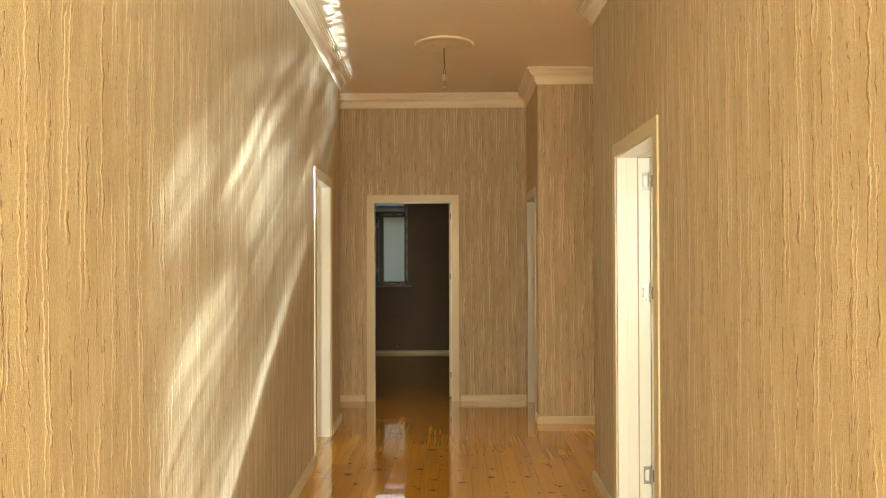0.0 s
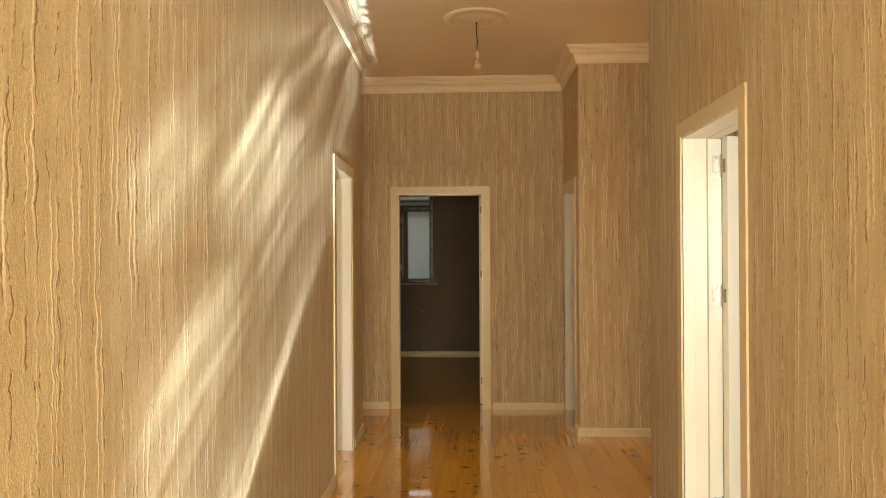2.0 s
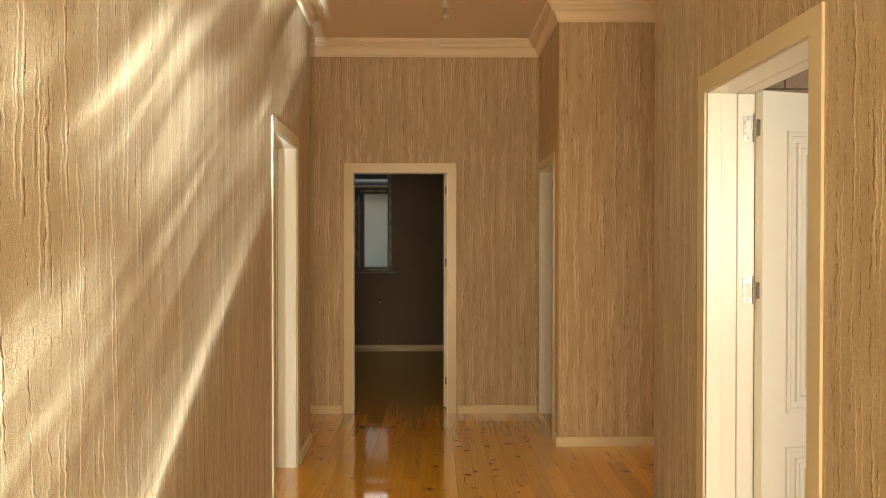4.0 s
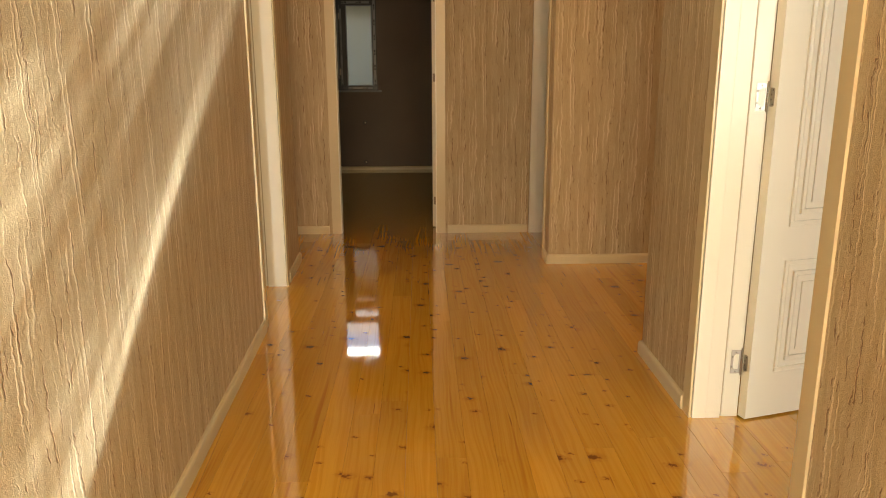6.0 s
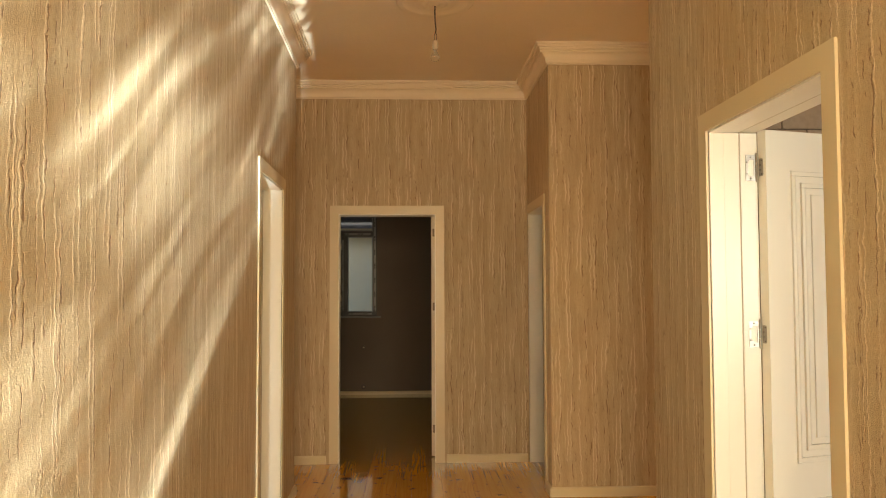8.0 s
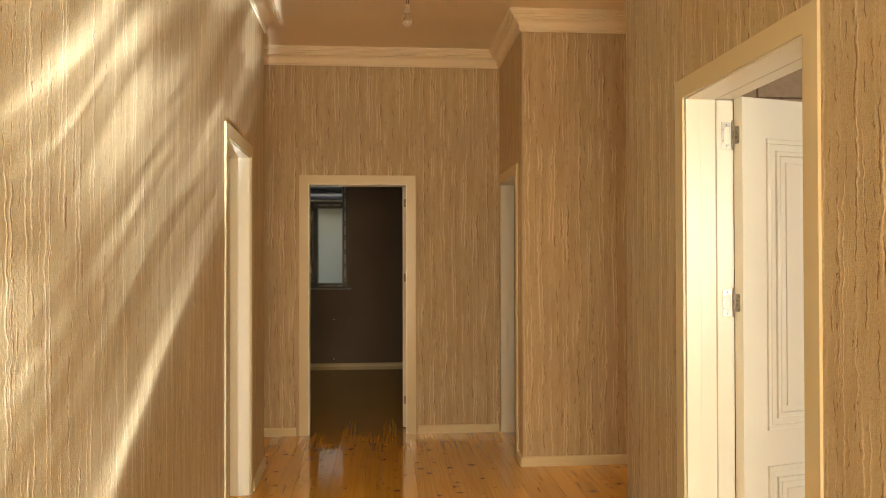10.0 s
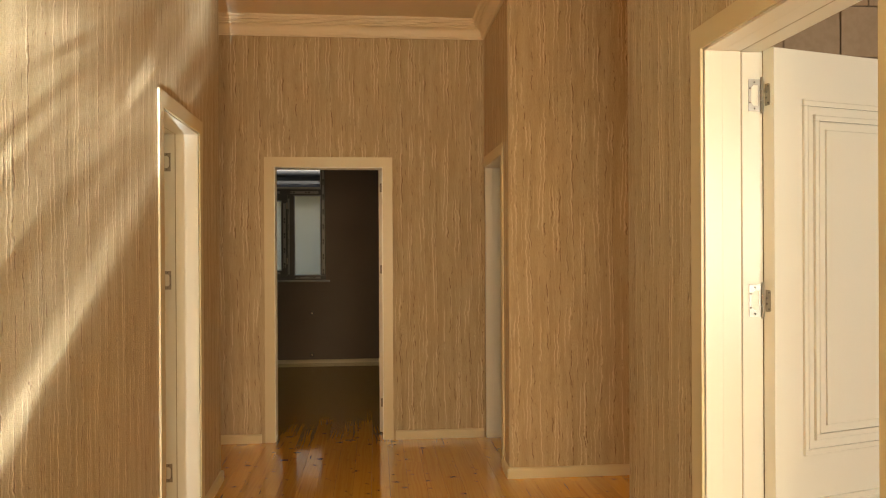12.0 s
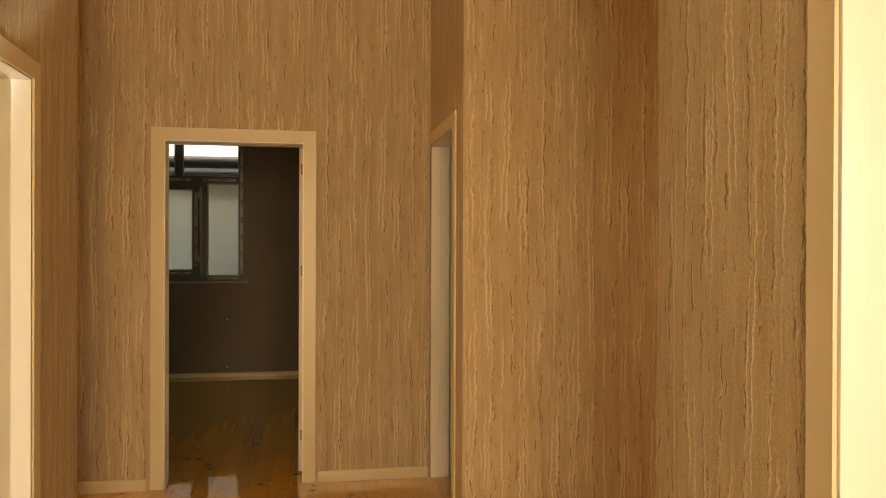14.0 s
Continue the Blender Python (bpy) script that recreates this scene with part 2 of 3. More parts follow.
def boards(name, rnd):
    """Varnished knotty pine. rnd: the node output that tells the boards apart."""
    m, g, b = material(name, rough=0.10)
    node = g.tree.nodes.new("ShaderNodeObjectInfo" if rnd == "Random" else "ShaderNodeNewGeometry")
    r = node.outputs[rnd]
    p = g.split(place(g))
    shift = g.math("MULTIPLY", r, 37.0)
    x = g.math("ADD", p[0], shift)
    y = g.math("ADD", p[1], g.math("MULTIPLY", r, 91.0))
    warp = g.noise(g.join(g.math("MULTIPLY", x, 5.0), g.math("MULTIPLY", y, 1.2), 0.0), 1.0, 2.0)
    rings = g.noise(g.join(g.math("MULTIPLY", g.math("MULTIPLY_ADD", warp, 0.09, x), 85.0), g.math("MULTIPLY", y, 1.1), 0.0), 1.0, 2.0, 0.5)
    fine = g.noise(g.join(g.math("MULTIPLY", x, 420.0), g.math("MULTIPLY", y, 9.0), 0.0), 1.0, 2.0)
    tone = g.noise(g.join(g.math("MULTIPLY", x, 2.0), g.math("MULTIPLY", y, 0.5), 4.0), 1.0, 2.0)
    col = g.mix(g.step(rings, 0.38, 0.66), (0.67, 0.360, 0.042), (0.61, 0.298, 0.030))
    col = g.mix(g.step(fine, 0.3, 0.8, 0.0, 0.14), col, (0.42, 0.16, 0.018))
    bright = g.math("MULTIPLY", g.step(r, 0.0, 1.0, 0.92, 1.07), g.step(tone, 0.25, 0.75, 0.90, 1.10))
    col = g.mix(1.0, col, g.join(bright, bright, bright), "MULTIPLY")
    heart = g.math("MULTIPLY", g.step(g.noise(g.join(g.math("MULTIPLY", x, 28.0), g.math("MULTIPLY", y, 0.9), 8.0), 1.0, 2.0), 0.64, 0.76), 0.55)
    col = g.mix(heart, col, (0.40, 0.125, 0.014))
    # long thin resin streaks
    resin = g.math("MULTIPLY", g.step(g.noise(g.join(g.math("MULTIPLY", x, 60.0), g.math("MULTIPLY", y, 2.4), 18.0), 1.0, 1.0), 0.735, 0.775), 0.75)
    col = g.mix(resin, col, (0.20, 0.055, 0.010))
    rough_edge = g.noise(g.join(g.math("MULTIPLY", x, 70.0), g.math("MULTIPLY", y, 70.0), 2.0), 1.0, 2.0)
    vor = g.tree.nodes.new("ShaderNodeTexVoronoi")
    vor.voronoi_dimensions = "2D"
    g.plug(vor.inputs["Vector"], g.join(g.math("MULTIPLY_ADD", rough_edge, 0.34, g.math("MULTIPLY", x, 6.5)), g.math("MULTIPLY_ADD", rough_edge, -0.34, g.math("MULTIPLY", y, 9.0)), 0.0))
    vor.inputs["Scale"].default_value = 1.0
    keep = g.math("GREATER_THAN", g.split(vor.outputs["Color"])[0], 0.42)
    big = g.split(vor.outputs["Color"])[1]
    size = g.math("MULTIPLY_ADD", g.math("POWER", big, 4.0), 0.13, 0.050)
    knot = g.math("MULTIPLY", g.step(g.math("DIVIDE", vor.outputs["Distance"], size), 1.0, 0.55), keep)
    halo = g.math("MULTIPLY", g.step(g.math("DIVIDE", vor.outputs["Distance"], size), 2.6, 0.8), keep)
    col = g.mix(g.math("MULTIPLY", halo, 0.35), col, (0.34, 0.10, 0.015))
    col = g.mix(g.math("MULTIPLY", knot, 0.85), col, (0.17, 0.048, 0.009))
    g.plug(b.inputs["Base Color"], col)
    b.inputs["Specular IOR Level"].default_value = 0.25
    b.inputs["Coat Weight"].default_value, b.inputs["Coat Roughness"].default_value, b.inputs["Coat IOR"].default_value = 1.0, 0.03, 1.8
    wave = g.noise(g.join(g.math("MULTIPLY", x, 7.0), g.math("MULTIPLY", y, 1.2), 0.0), 1.0, 1.5)
    ripple = g.noise(g.join(g.math("MULTIPLY", x, 60.0), g.math("MULTIPLY", y, 22.0), 0.0), 1.0, 2.0)
    bump = g.tree.nodes.new("ShaderNodeBump")
    bump.inputs["Strength"].default_value, bump.inputs["Distance"].default_value = 0.14, 0.003
    g.plug(bump.inputs["Height"], g.math("MULTIPLY_ADD", ripple, 0.045, wave))
    g.plug(b.inputs["Coat Normal"], bump.outputs[0])
    g.plug(b.inputs["Roughness"], g.step(tone, 0.3, 0.7, 0.035, 0.07))
    return m


def paint(name, color, rough, speck=0.06, bump=0.10, scale=60.0):
    """Painted or coated surface with faint roller marks and stains."""
    m, g, b = material(name, color, rough)
    p = place(g)
    wide = g.noise(p, 1.3, 3.0)
    tight = g.noise(p, scale, 3.0)
    dim = tuple(c * (1 - 2.2 * speck) for c in color)
    col = g.mix(g.step(wide, 0.3, 0.7), color, dim)
    if bump:
        col = g.mix(g.step(tight, 0.35, 0.7, 0.0, speck * 4), col, dim)
        g.plug(b.inputs["Roughness"], g.step(tight, 0.3, 0.7, rough * 0.85, min(1.0, rough * 1.15)))
        relief(g, b, tight, bump, 0.001)
    g.plug(b.inputs["Base Color"], col)
    return m


PAPER = wallpaper()
BOARD, BOARD_REST = boards("pine_board", "Random"), boards("pine_board_rest", "Random Per Island")
CEILING = paint("ceiling_paint", (0.74, 0.63, 0.47), 0.55, 0.03, 0.05)
PLASTER = paint("plaster_trim", (0.72, 0.62, 0.46), 0.5, 0.02, 0.05)
TRIM = paint("beige_lacquer", (0.585, 0.495, 0.32), 0.34, 0.010, 0.0, 8.0)
LINING = paint("cream_lacquer", (0.77, 0.745, 0.655), 0.28, 0.010, 0.0, 8.0)
LEAF = paint("white_lacquer", (0.83, 0.80, 0.71), 0.22, 0.008, 0.0, 8.0)
SEAL = paint("grey_seal", (0.46, 0.39, 0.28), 0.6)
GREY = paint("grey_wallpaper", (0.165, 0.128, 0.105), 0.7, 0.06, 0.25, 140.0)
BLOCK = paint("clay_block", (0.42, 0.30, 0.20), 0.85, 0.10, 0.5, 45.0)
MORTAR = paint("mortar", (0.13, 0.085, 0.06), 0.9, 0.08, 0.4)
STEEL = material("satin_steel", (0.36, 0.325, 0.275), 0.34, 1.0)[0]
SCREW = material("screw_steel", (0.16, 0.14, 0.12), 0.4, 1.0)[0]
PROFILE = paint("dark_window_profile", (0.075, 0.078, 0.08), 0.4, 0.10, 0.05)
FILM = paint("profile_film", (0.30, 0.31, 0.31), 0.5, 0.10, 0.05)
CABLE = paint("brown_cable", (0.05, 0.03, 0.02), 0.5)
HOLDER = paint("lamp_holder", (0.45, 0.36, 0.25), 0.4)
COPPER = material("copper_strand", (0.75, 0.42, 0.22), 0.35, 1.0)[0]
RENDER = paint("pale_render", (0.74, 0.71, 0.54), 0.9, 0.05, 0.3, 30.0)
SHEET = paint("white_roof_sheet", (0.68, 0.65, 0.58), 0.45, 0.03, 0.03)
FASCIA = paint("dark_fascia", (0.06, 0.065, 0.075), 0.5, 0.08)
GROUND = paint("concrete_ground", (0.30, 0.28, 0.25), 0.9, 0.10, 0.4, 12.0)
OUTSIDE = paint("outer_render", (0.45, 0.42, 0.37), 0.9, 0.05, 0.3)


def glass(name, rough):
    m, g, b = material(name, (0.95, 0.97, 0.96), rough)
    b.inputs["Transmission Weight"].default_value, b.inputs["IOR"].default_value = 1.0, 1.45
    return m


PANE, BULB = glass("window_glass", 0.0), glass("bulb_glass", 0.0)


# ---------------------------------------------------------------- builders
def plain(a, n, z):
    return a, n, z


def add_box(bm, a0, a1, n0, n1, z0, z1, where=plain, bevel=0.0):
    """A box in local coordinates, set into the world by where(), with rounded edges."""
    made = bmesh.ops.create_cube(bm, size=1)["verts"]
    for v in made:
        v.co = where(a0 + (v.co.x + .5) * (a1 - a0), n0 + (v.co.y + .5) * (n1 - n0), z0 + (v.co.z + .5) * (z1 - z0))
    if bevel:
        edges = list({e for v in made for e in v.link_edges})
        bmesh.ops.bevel(bm, geom=edges, offset=bevel, segments=2, profile=0.6, affect="EDGES")


def add_prism(bm, outline, n0, n1, where=plain):
    """An outline of (a, z) corners, drawn out from n0 to n1."""
    front = [bm.verts.new(where(a, n0, z)) for a, z in outline]
    back = [bm.verts.new(where(a, n1, z)) for a, z in outline]
    bm.faces.new(front), bm.faces.new(back[::-1])
    for i in range(len(outline)):
        j = (i + 1) % len(outline)
        bm.faces.new((front[i], back[i], back[j], front[j]))


def add_lathe(bm, profile, centre, segments=24):
    """(radius, z) profile turned about an upright axis."""
    rings = []
    for r, z in profile:
        rings.append([bm.verts.new((centre[0] + r * math.cos(2 * math.pi * k / segments), centre[1] + r * math.sin(2 * math.pi * k / segments), z)) for k in range(segments)])
    for lower, upper in zip(rings, rings[1:]):
        for k in range(segments):
            j = (k + 1) % segments
            bm.faces.new((lower[k], lower[j], upper[j], upper[k]))
    for ring in (rings[0], rings[-1]):
        bm.faces.new(ring)


def finish(name, bm, mat, smooth=False):
    bmesh.ops.recalc_face_normals(bm, faces=bm.faces)
    me = bpy.data.meshes.new(name)
    bm.to_mesh(me)
    bm.free()
    me.materials.append(mat)
    if smooth:
        for poly in me.polygons:
            poly.use_smooth = True
    return new(name, me)


def part(name, bm, mat, parent, label="", smooth=False):
    """Links a bmesh as one mesh under a thing or under a part; its points are in the world."""
    ob = finish(name, bm, mat, smooth)
    ob.parent = parent
    base = Vector((0, 0, 0))
    up = parent
    while up is not None:
        base += up.location
        up = up.parent
    ob.data.transform(Matrix.Translation(-base))
    return tagged(ob, label)


def anchor(name, base, label, category, kind="", group=""):
    ob = new(name)
    ob.location = base
    ob.empty_display_size = 0.1
    return tagged(ob, label, category, group, kind)


def one_box(name, a0, a1, n0, n1, z0, z1, mat, parent, bevel=0.0, where=plain, label=""):
    bm = bmesh.new()
    add_box(bm, a0, a1, n0, n1, z0, z1, where, bevel)
    return part(name, bm, mat, parent, label)


def wall(name, start, end, depth, label, mat, openings=(), top=3.18):
    """A wall whose seen face runs from start to end; depth to the left of that way, openings as (from, to, bottom, top)."""
    a, b = Vector(start), Vector(end)
    way = (b - a).normalized()
    out = Vector((-way.y, way.x))
    length = (b - a).length

    def where(s, n, z):
        p = a + way * s + out * n
        return p.x, p.y, z

    bm = bmesh.new()
    s = 0.0
    for o0, o1, low, high in sorted(openings):
        add_box(bm, s, o0, 0, depth, -0.02, top, where)
        if low > 0:
            add_box(bm, o0, o1, 0, depth, -0.02, low, where)
        if high < top:
            add_box(bm, o0, o1, 0, depth, high, top, where)
        s = o1
    add_box(bm, s, length, 0, depth, -0.02, top, where)
    return tagged(finish(name, bm, mat), label, "wall", kind="structure")


def sweep(name, line, profile, mat, label, category, closed_ends=True):
    """Draws a (distance from the wall, z) profile along a line of wall points; the room lies to the right of the line."""
    pts = [Vector(p) for p in line]
    rows = []
    for i, p in enumerate(pts):
        normals = []
        for q0, q1 in ((i - 1, i), (i, i + 1)):
            if q0 >= 0 and q1 < len(pts):
                w = (pts[q1] - pts[q0]).normalized()
                normals.append(Vector((w.y, -w.x)))
        n = normals[0] if len(normals) == 1 else (normals[0] + normals[1]) / (1 + normals[0].dot(normals[1]))
        rows.append([(p.x + n.x * d, p.y + n.y * d, z) for d, z in profile])
    bm = bmesh.new()
    verts = [[bm.verts.new(c) for c in row] for row in rows]
    for r0, r1 in zip(verts, verts[1:]):
        for k in range(len(profile)):
            j = (k + 1) % len(profile)
            bm.faces.new((r0[k], r0[j], r1[j], r1[k]))
    if closed_ends:
        bm.faces.new(verts[0]), bm.faces.new(verts[-1])
    return tagged(finish(name, bm, mat), label, category, kind="structure")


# ---------------------------------------------------------------- plan
CEIL = 3.18
LEFT0, LEFT1 = (-0.629, -2.4), (-0.869, 7.12)
RIGHT_X, RIGHT_END = 1.115, 5.25
BLOCK_X, BLOCK_Y = 0.935, 6.985
FAR_Y, BACK_Y = 8.03, 11.93
SKIN = 0.185


def left_x(y):
    return LEFT0[0] + (y - LEFT0[1]) * (LEFT1[0] - LEFT0[0]) / (LEFT1[1] - LEFT0[1])


def along_left(y):
    return (y - LEFT0[1]) / (LEFT1[1] - LEFT0[1]) * math.hypot(LEFT1[0] - LEFT0[0], LEFT1[1] - LEFT0[1])


papered = "wall in tan vinyl wallpaper with upright travertine veins"
# the opening at negative y only makes room for the left fill lamp
wall("wall_left", LEFT0, LEFT1, SKIN, papered, PAPER, [(along_left(-2.0), along_left(-0.4), 0.6, 2.4), (along_left(5.70), along_left(6.52), 0, 2.105)])
wall("wall_left_return", (-1.054, 7.12), (-4.4, 7.12), 0.15, papered, PAPER)
# the last opening is added for the hall's right fill lamp
wall("wall_right", (RIGHT_X, RIGHT_END), (RIGHT_X, -2.4), SKIN, papered, PAPER, [(RIGHT_END - 4.575, RIGHT_END - 3.70, 0, 2.09), (RIGHT_END + 0.4, RIGHT_END + 2.0, 0.6, 2.4)])
wall("wall_passage", (4.6, RIGHT_END), (RIGHT_X + SKIN, RIGHT_END), 0.12, papered, PAPER)
wall("wall_block_front", (BLOCK_X, BLOCK_Y), (4.6, BLOCK_Y), 0.14, papered, PAPER)
wall("wall_block_side", (BLOCK_X, FAR_Y), (BLOCK_X, BLOCK_Y + 0.14), 0.15, papered, PAPER, [(0.0, FAR_Y - 7.21, 0, 2.09)])
wall("wall_far", (-4.4, FAR_Y), (4.6, FAR_Y), 0.17, papered, PAPER, [(4.4 - 0.68, 4.4 + 0.18, 0, 2.09)])
wall("wall_entrance", (4.75, -2.4), (-4.55, -2.4), -0.15, "plain wall with the open entrance", OUTSIDE, [(4.75 - 0.95, 4.75 + 0.50, 0, 2.3)])
# first opening serves the left fill lamp, third the passage fill; both added
wall("wall_west", (-4.4, -2.4), (-4.4, 8.2), 0.15, "plain outer wall", OUTSIDE, [(0.5, 1.9, 0.9, 2.3), (6.9, 8.3, 0.9, 2.3), (9.6, 10.35, 0.7, 2.3)])
# opening added for the passage fill lamp
wall("wall_east", (4.6, 8.2), (4.6, -2.4), 0.15, "plain outer wall", OUTSIDE, [(1.6, 2.6, 0.9, 2.2)])
wall("wall_left_room", (-4.4, 3.4), (-0.97, 3.4), -0.12, "plain partition wall", OUTSIDE)
wall("wall_right_room", (RIGHT_X + SKIN, 0.6), (4.6, 0.6), -0.12, "plain outer wall with a window opening", OUTSIDE, [(0.75, 2.45, 0.9, 2.3)])
wall("wall_back", (-3.0, BACK_Y), (2.4, BACK_Y), 0.22, "wall in dark grey wallpaper with a window", GREY, [(3.0 - 1.98, 3.0 - 0.53, 1.05, 2.72)])
wall("wall_back_west", (-2.85, 8.2), (-2.85, BACK_Y), 0.15, "wall in dark grey wallpaper", GREY)
wall("wall_back_east", (2.25, BACK_Y), (2.25, 8.2), 0.15, "wall in dark grey wallpaper", GREY)

bm = bmesh.new()
# overhangs the back wall, unseen, to keep sun off the house wall opposite
add_box(bm, -4.55, 4.75, -2.55, BACK_Y + 0.5, CEIL, CEIL + 0.14)
tagged(finish("ceiling", bm, CEILING), "smooth painted ceiling in warm beige", "ceiling", kind="structure")

# skirting: thin board with a rounded top
SKIRT = [(-0.004, 0.0), (0.016, 0.0), (0.016, 0.050), (0.013, 0.060), (0.007, 0.066), (-0.004, 0.068)]
skirting = "cream painted skirting board with a rounded top"


def skirt(line):
    return sweep("baseboard", line, SKIRT, TRIM, skirting, "baseboard")


skirt([LEFT0, (left_x(5.645), 5.645)])
skirt([(left_x(6.575), 6.575), LEFT1, (-4.4, 7.12)])
skirt([(-4.4, FAR_Y), (-0.752, FAR_Y)])
skirt([(0.250, FAR_Y), (BLOCK_X - 0.012, FAR_Y)])
skirt([(BLOCK_X, 7.16), (BLOCK_X, BLOCK_Y), (4.6, BLOCK_Y)])
skirt([(4.6, RIGHT_END), (RIGHT_X, RIGHT_END), (RIGHT_X, 4.632)])
skirt([(RIGHT_X, 3.645), (RIGHT_X, -2.4)])
sweep("baseboard", [(-2.85, BACK_Y), (2.25, BACK_Y)], [(d, z * 0.68) for d, z in SKIRT], TRIM, "low painted skirting board in the dark room", "baseboard")

# cornice: fillets above and below a hollow
hollow = [(0.022 + 0.040 * (1 - math.cos(t)), 3.062 + 0.052 * math.sin(t)) for t in [k * math.pi / 12 for k in range(7)]]
steps = [(0.066, 3.116), (0.066, 3.128), (0.076, 3.131), (0.076, 3.143), (0.087, 3.146), (0.087, 3.160), (0.098, 3.164), (0.098, CEIL + 0.004)]
CORNICE = [(-0.004, 3.042), (0.012, 3.042), (0.012, 3.050), (0.020, 3.053), (0.020, 3.060)] + hollow + steps + [(-0.004, CEIL + 0.004)]
cornice_label = "cream plaster cornice with fillets and a hollow"
sweep("cornice", [LEFT0, LEFT1, (-4.4, 7.12)], CORNICE, PLASTER, cornice_label, "cornice")
sweep("cornice", [(-4.4, FAR_Y), (BLOCK_X, FAR_Y), (BLOCK_X, BLOCK_Y), (4.6, BLOCK_Y)], CORNICE, PLASTER, cornice_label, "cornice")
sweep("cornice", [(4.6, RIGHT_END), (RIGHT_X, RIGHT_END), (RIGHT_X, -2.4)], CORNICE, PLASTER, cornice_label, "cornice")


# ---------------------------------------------------------------- doors
def hinge(parent, where, z):
    """Flap hinge: open outer plate on the frame, pin, small inner plate on the leaf."""
    bm = bmesh.new()
    a0, a1, n0, n1 = -0.0125, -0.0095, 0.148, 0.186
    for box in ((n0, n0 + 0.009, z, z + 0.10), (n0 + 0.009, n1, z, z + 0.018), (n0 + 0.009, n1, z + 0.082, z + 0.10), (n1 - 0.006, n1, z + 0.018, z + 0.082)):
        add_box(bm, a0, a1, *box, where)
    for dz in (0.018, 0.074):
        add_prism(bm, [(n0 + 0.009, z + dz), (n0 + 0.017, z + dz + (0.0 if dz < 0.05 else 0.008)), (n0 + 0.009, z + dz + 0.008)], a0, a1, lambda n, a, zz: where(a, n, zz))
    plate = part("hinge", bm, STEEL, parent, "satin steel flap hinge")
    bm = bmesh.new()
    x, y, _ = where(-0.008, 0.190, 0)
    for lo, hi, r in ((-0.006, 0.002, 0.0038), (0.0, 0.032, 0.0046), (0.034, 0.066, 0.0046), (0.068, 0.10, 0.0046), (0.10, 0.107, 0.0038)):
        add_lathe(bm, [(r, z + lo), (r, z + hi)], (x, y), 12)
    part("pin", bm, STEEL, plate, smooth=False)
    for dn, dz in ((0.005, 0.028), (0.005, 0.072), (0.019, 0.009), (0.019, 0.091)):
        sx, sy, _ = where(-0.0085, n0 + dn, 0)
        bm = bmesh.new()
        bmesh.ops.create_uvsphere(bm, u_segments=8, v_segments=5, radius=0.0032)
        bmesh.ops.translate(bm, verts=bm.verts, vec=(sx, sy, z + dz))
        part("screw", bm, SCREW, plate)
    return plate


def leaf_hinge_plate(leaf, put, z):
    bm = bmesh.new()
    n0, n1, z0, z1, c = 0.007, 0.027, z + 0.016, z + 0.084, 0.006
    outline = [(n0, z0), (n1 - c, z0), (n1 - c * 0.3, z0 + c * 0.3), (n1, z0 + c), (n1, z1 - c), (n1 - c * 0.3, z1 - c * 0.3), (n1 - c, z1), (n0, z1)]
    add_prism(bm, outline, -0.002, 0.0006, lambda n, a, zz: put(a, n, zz))
    plate = part("hinge_plate", bm, STEEL, leaf, "satin steel hinge plate with four screws")
    for k, dz in enumerate((0.024, 0.041, 0.059, 0.076)):
        bm = bmesh.new()
        bmesh.ops.create_uvsphere(bm, u_segments=8, v_segments=5, radius=0.0034)
        bmesh.ops.translate(bm, verts=bm.verts, vec=put(-0.002, 0.017 + (0.004 if k in (0, 3) else -0.004), z + dz))
        part("screw", bm, SCREW, plate)


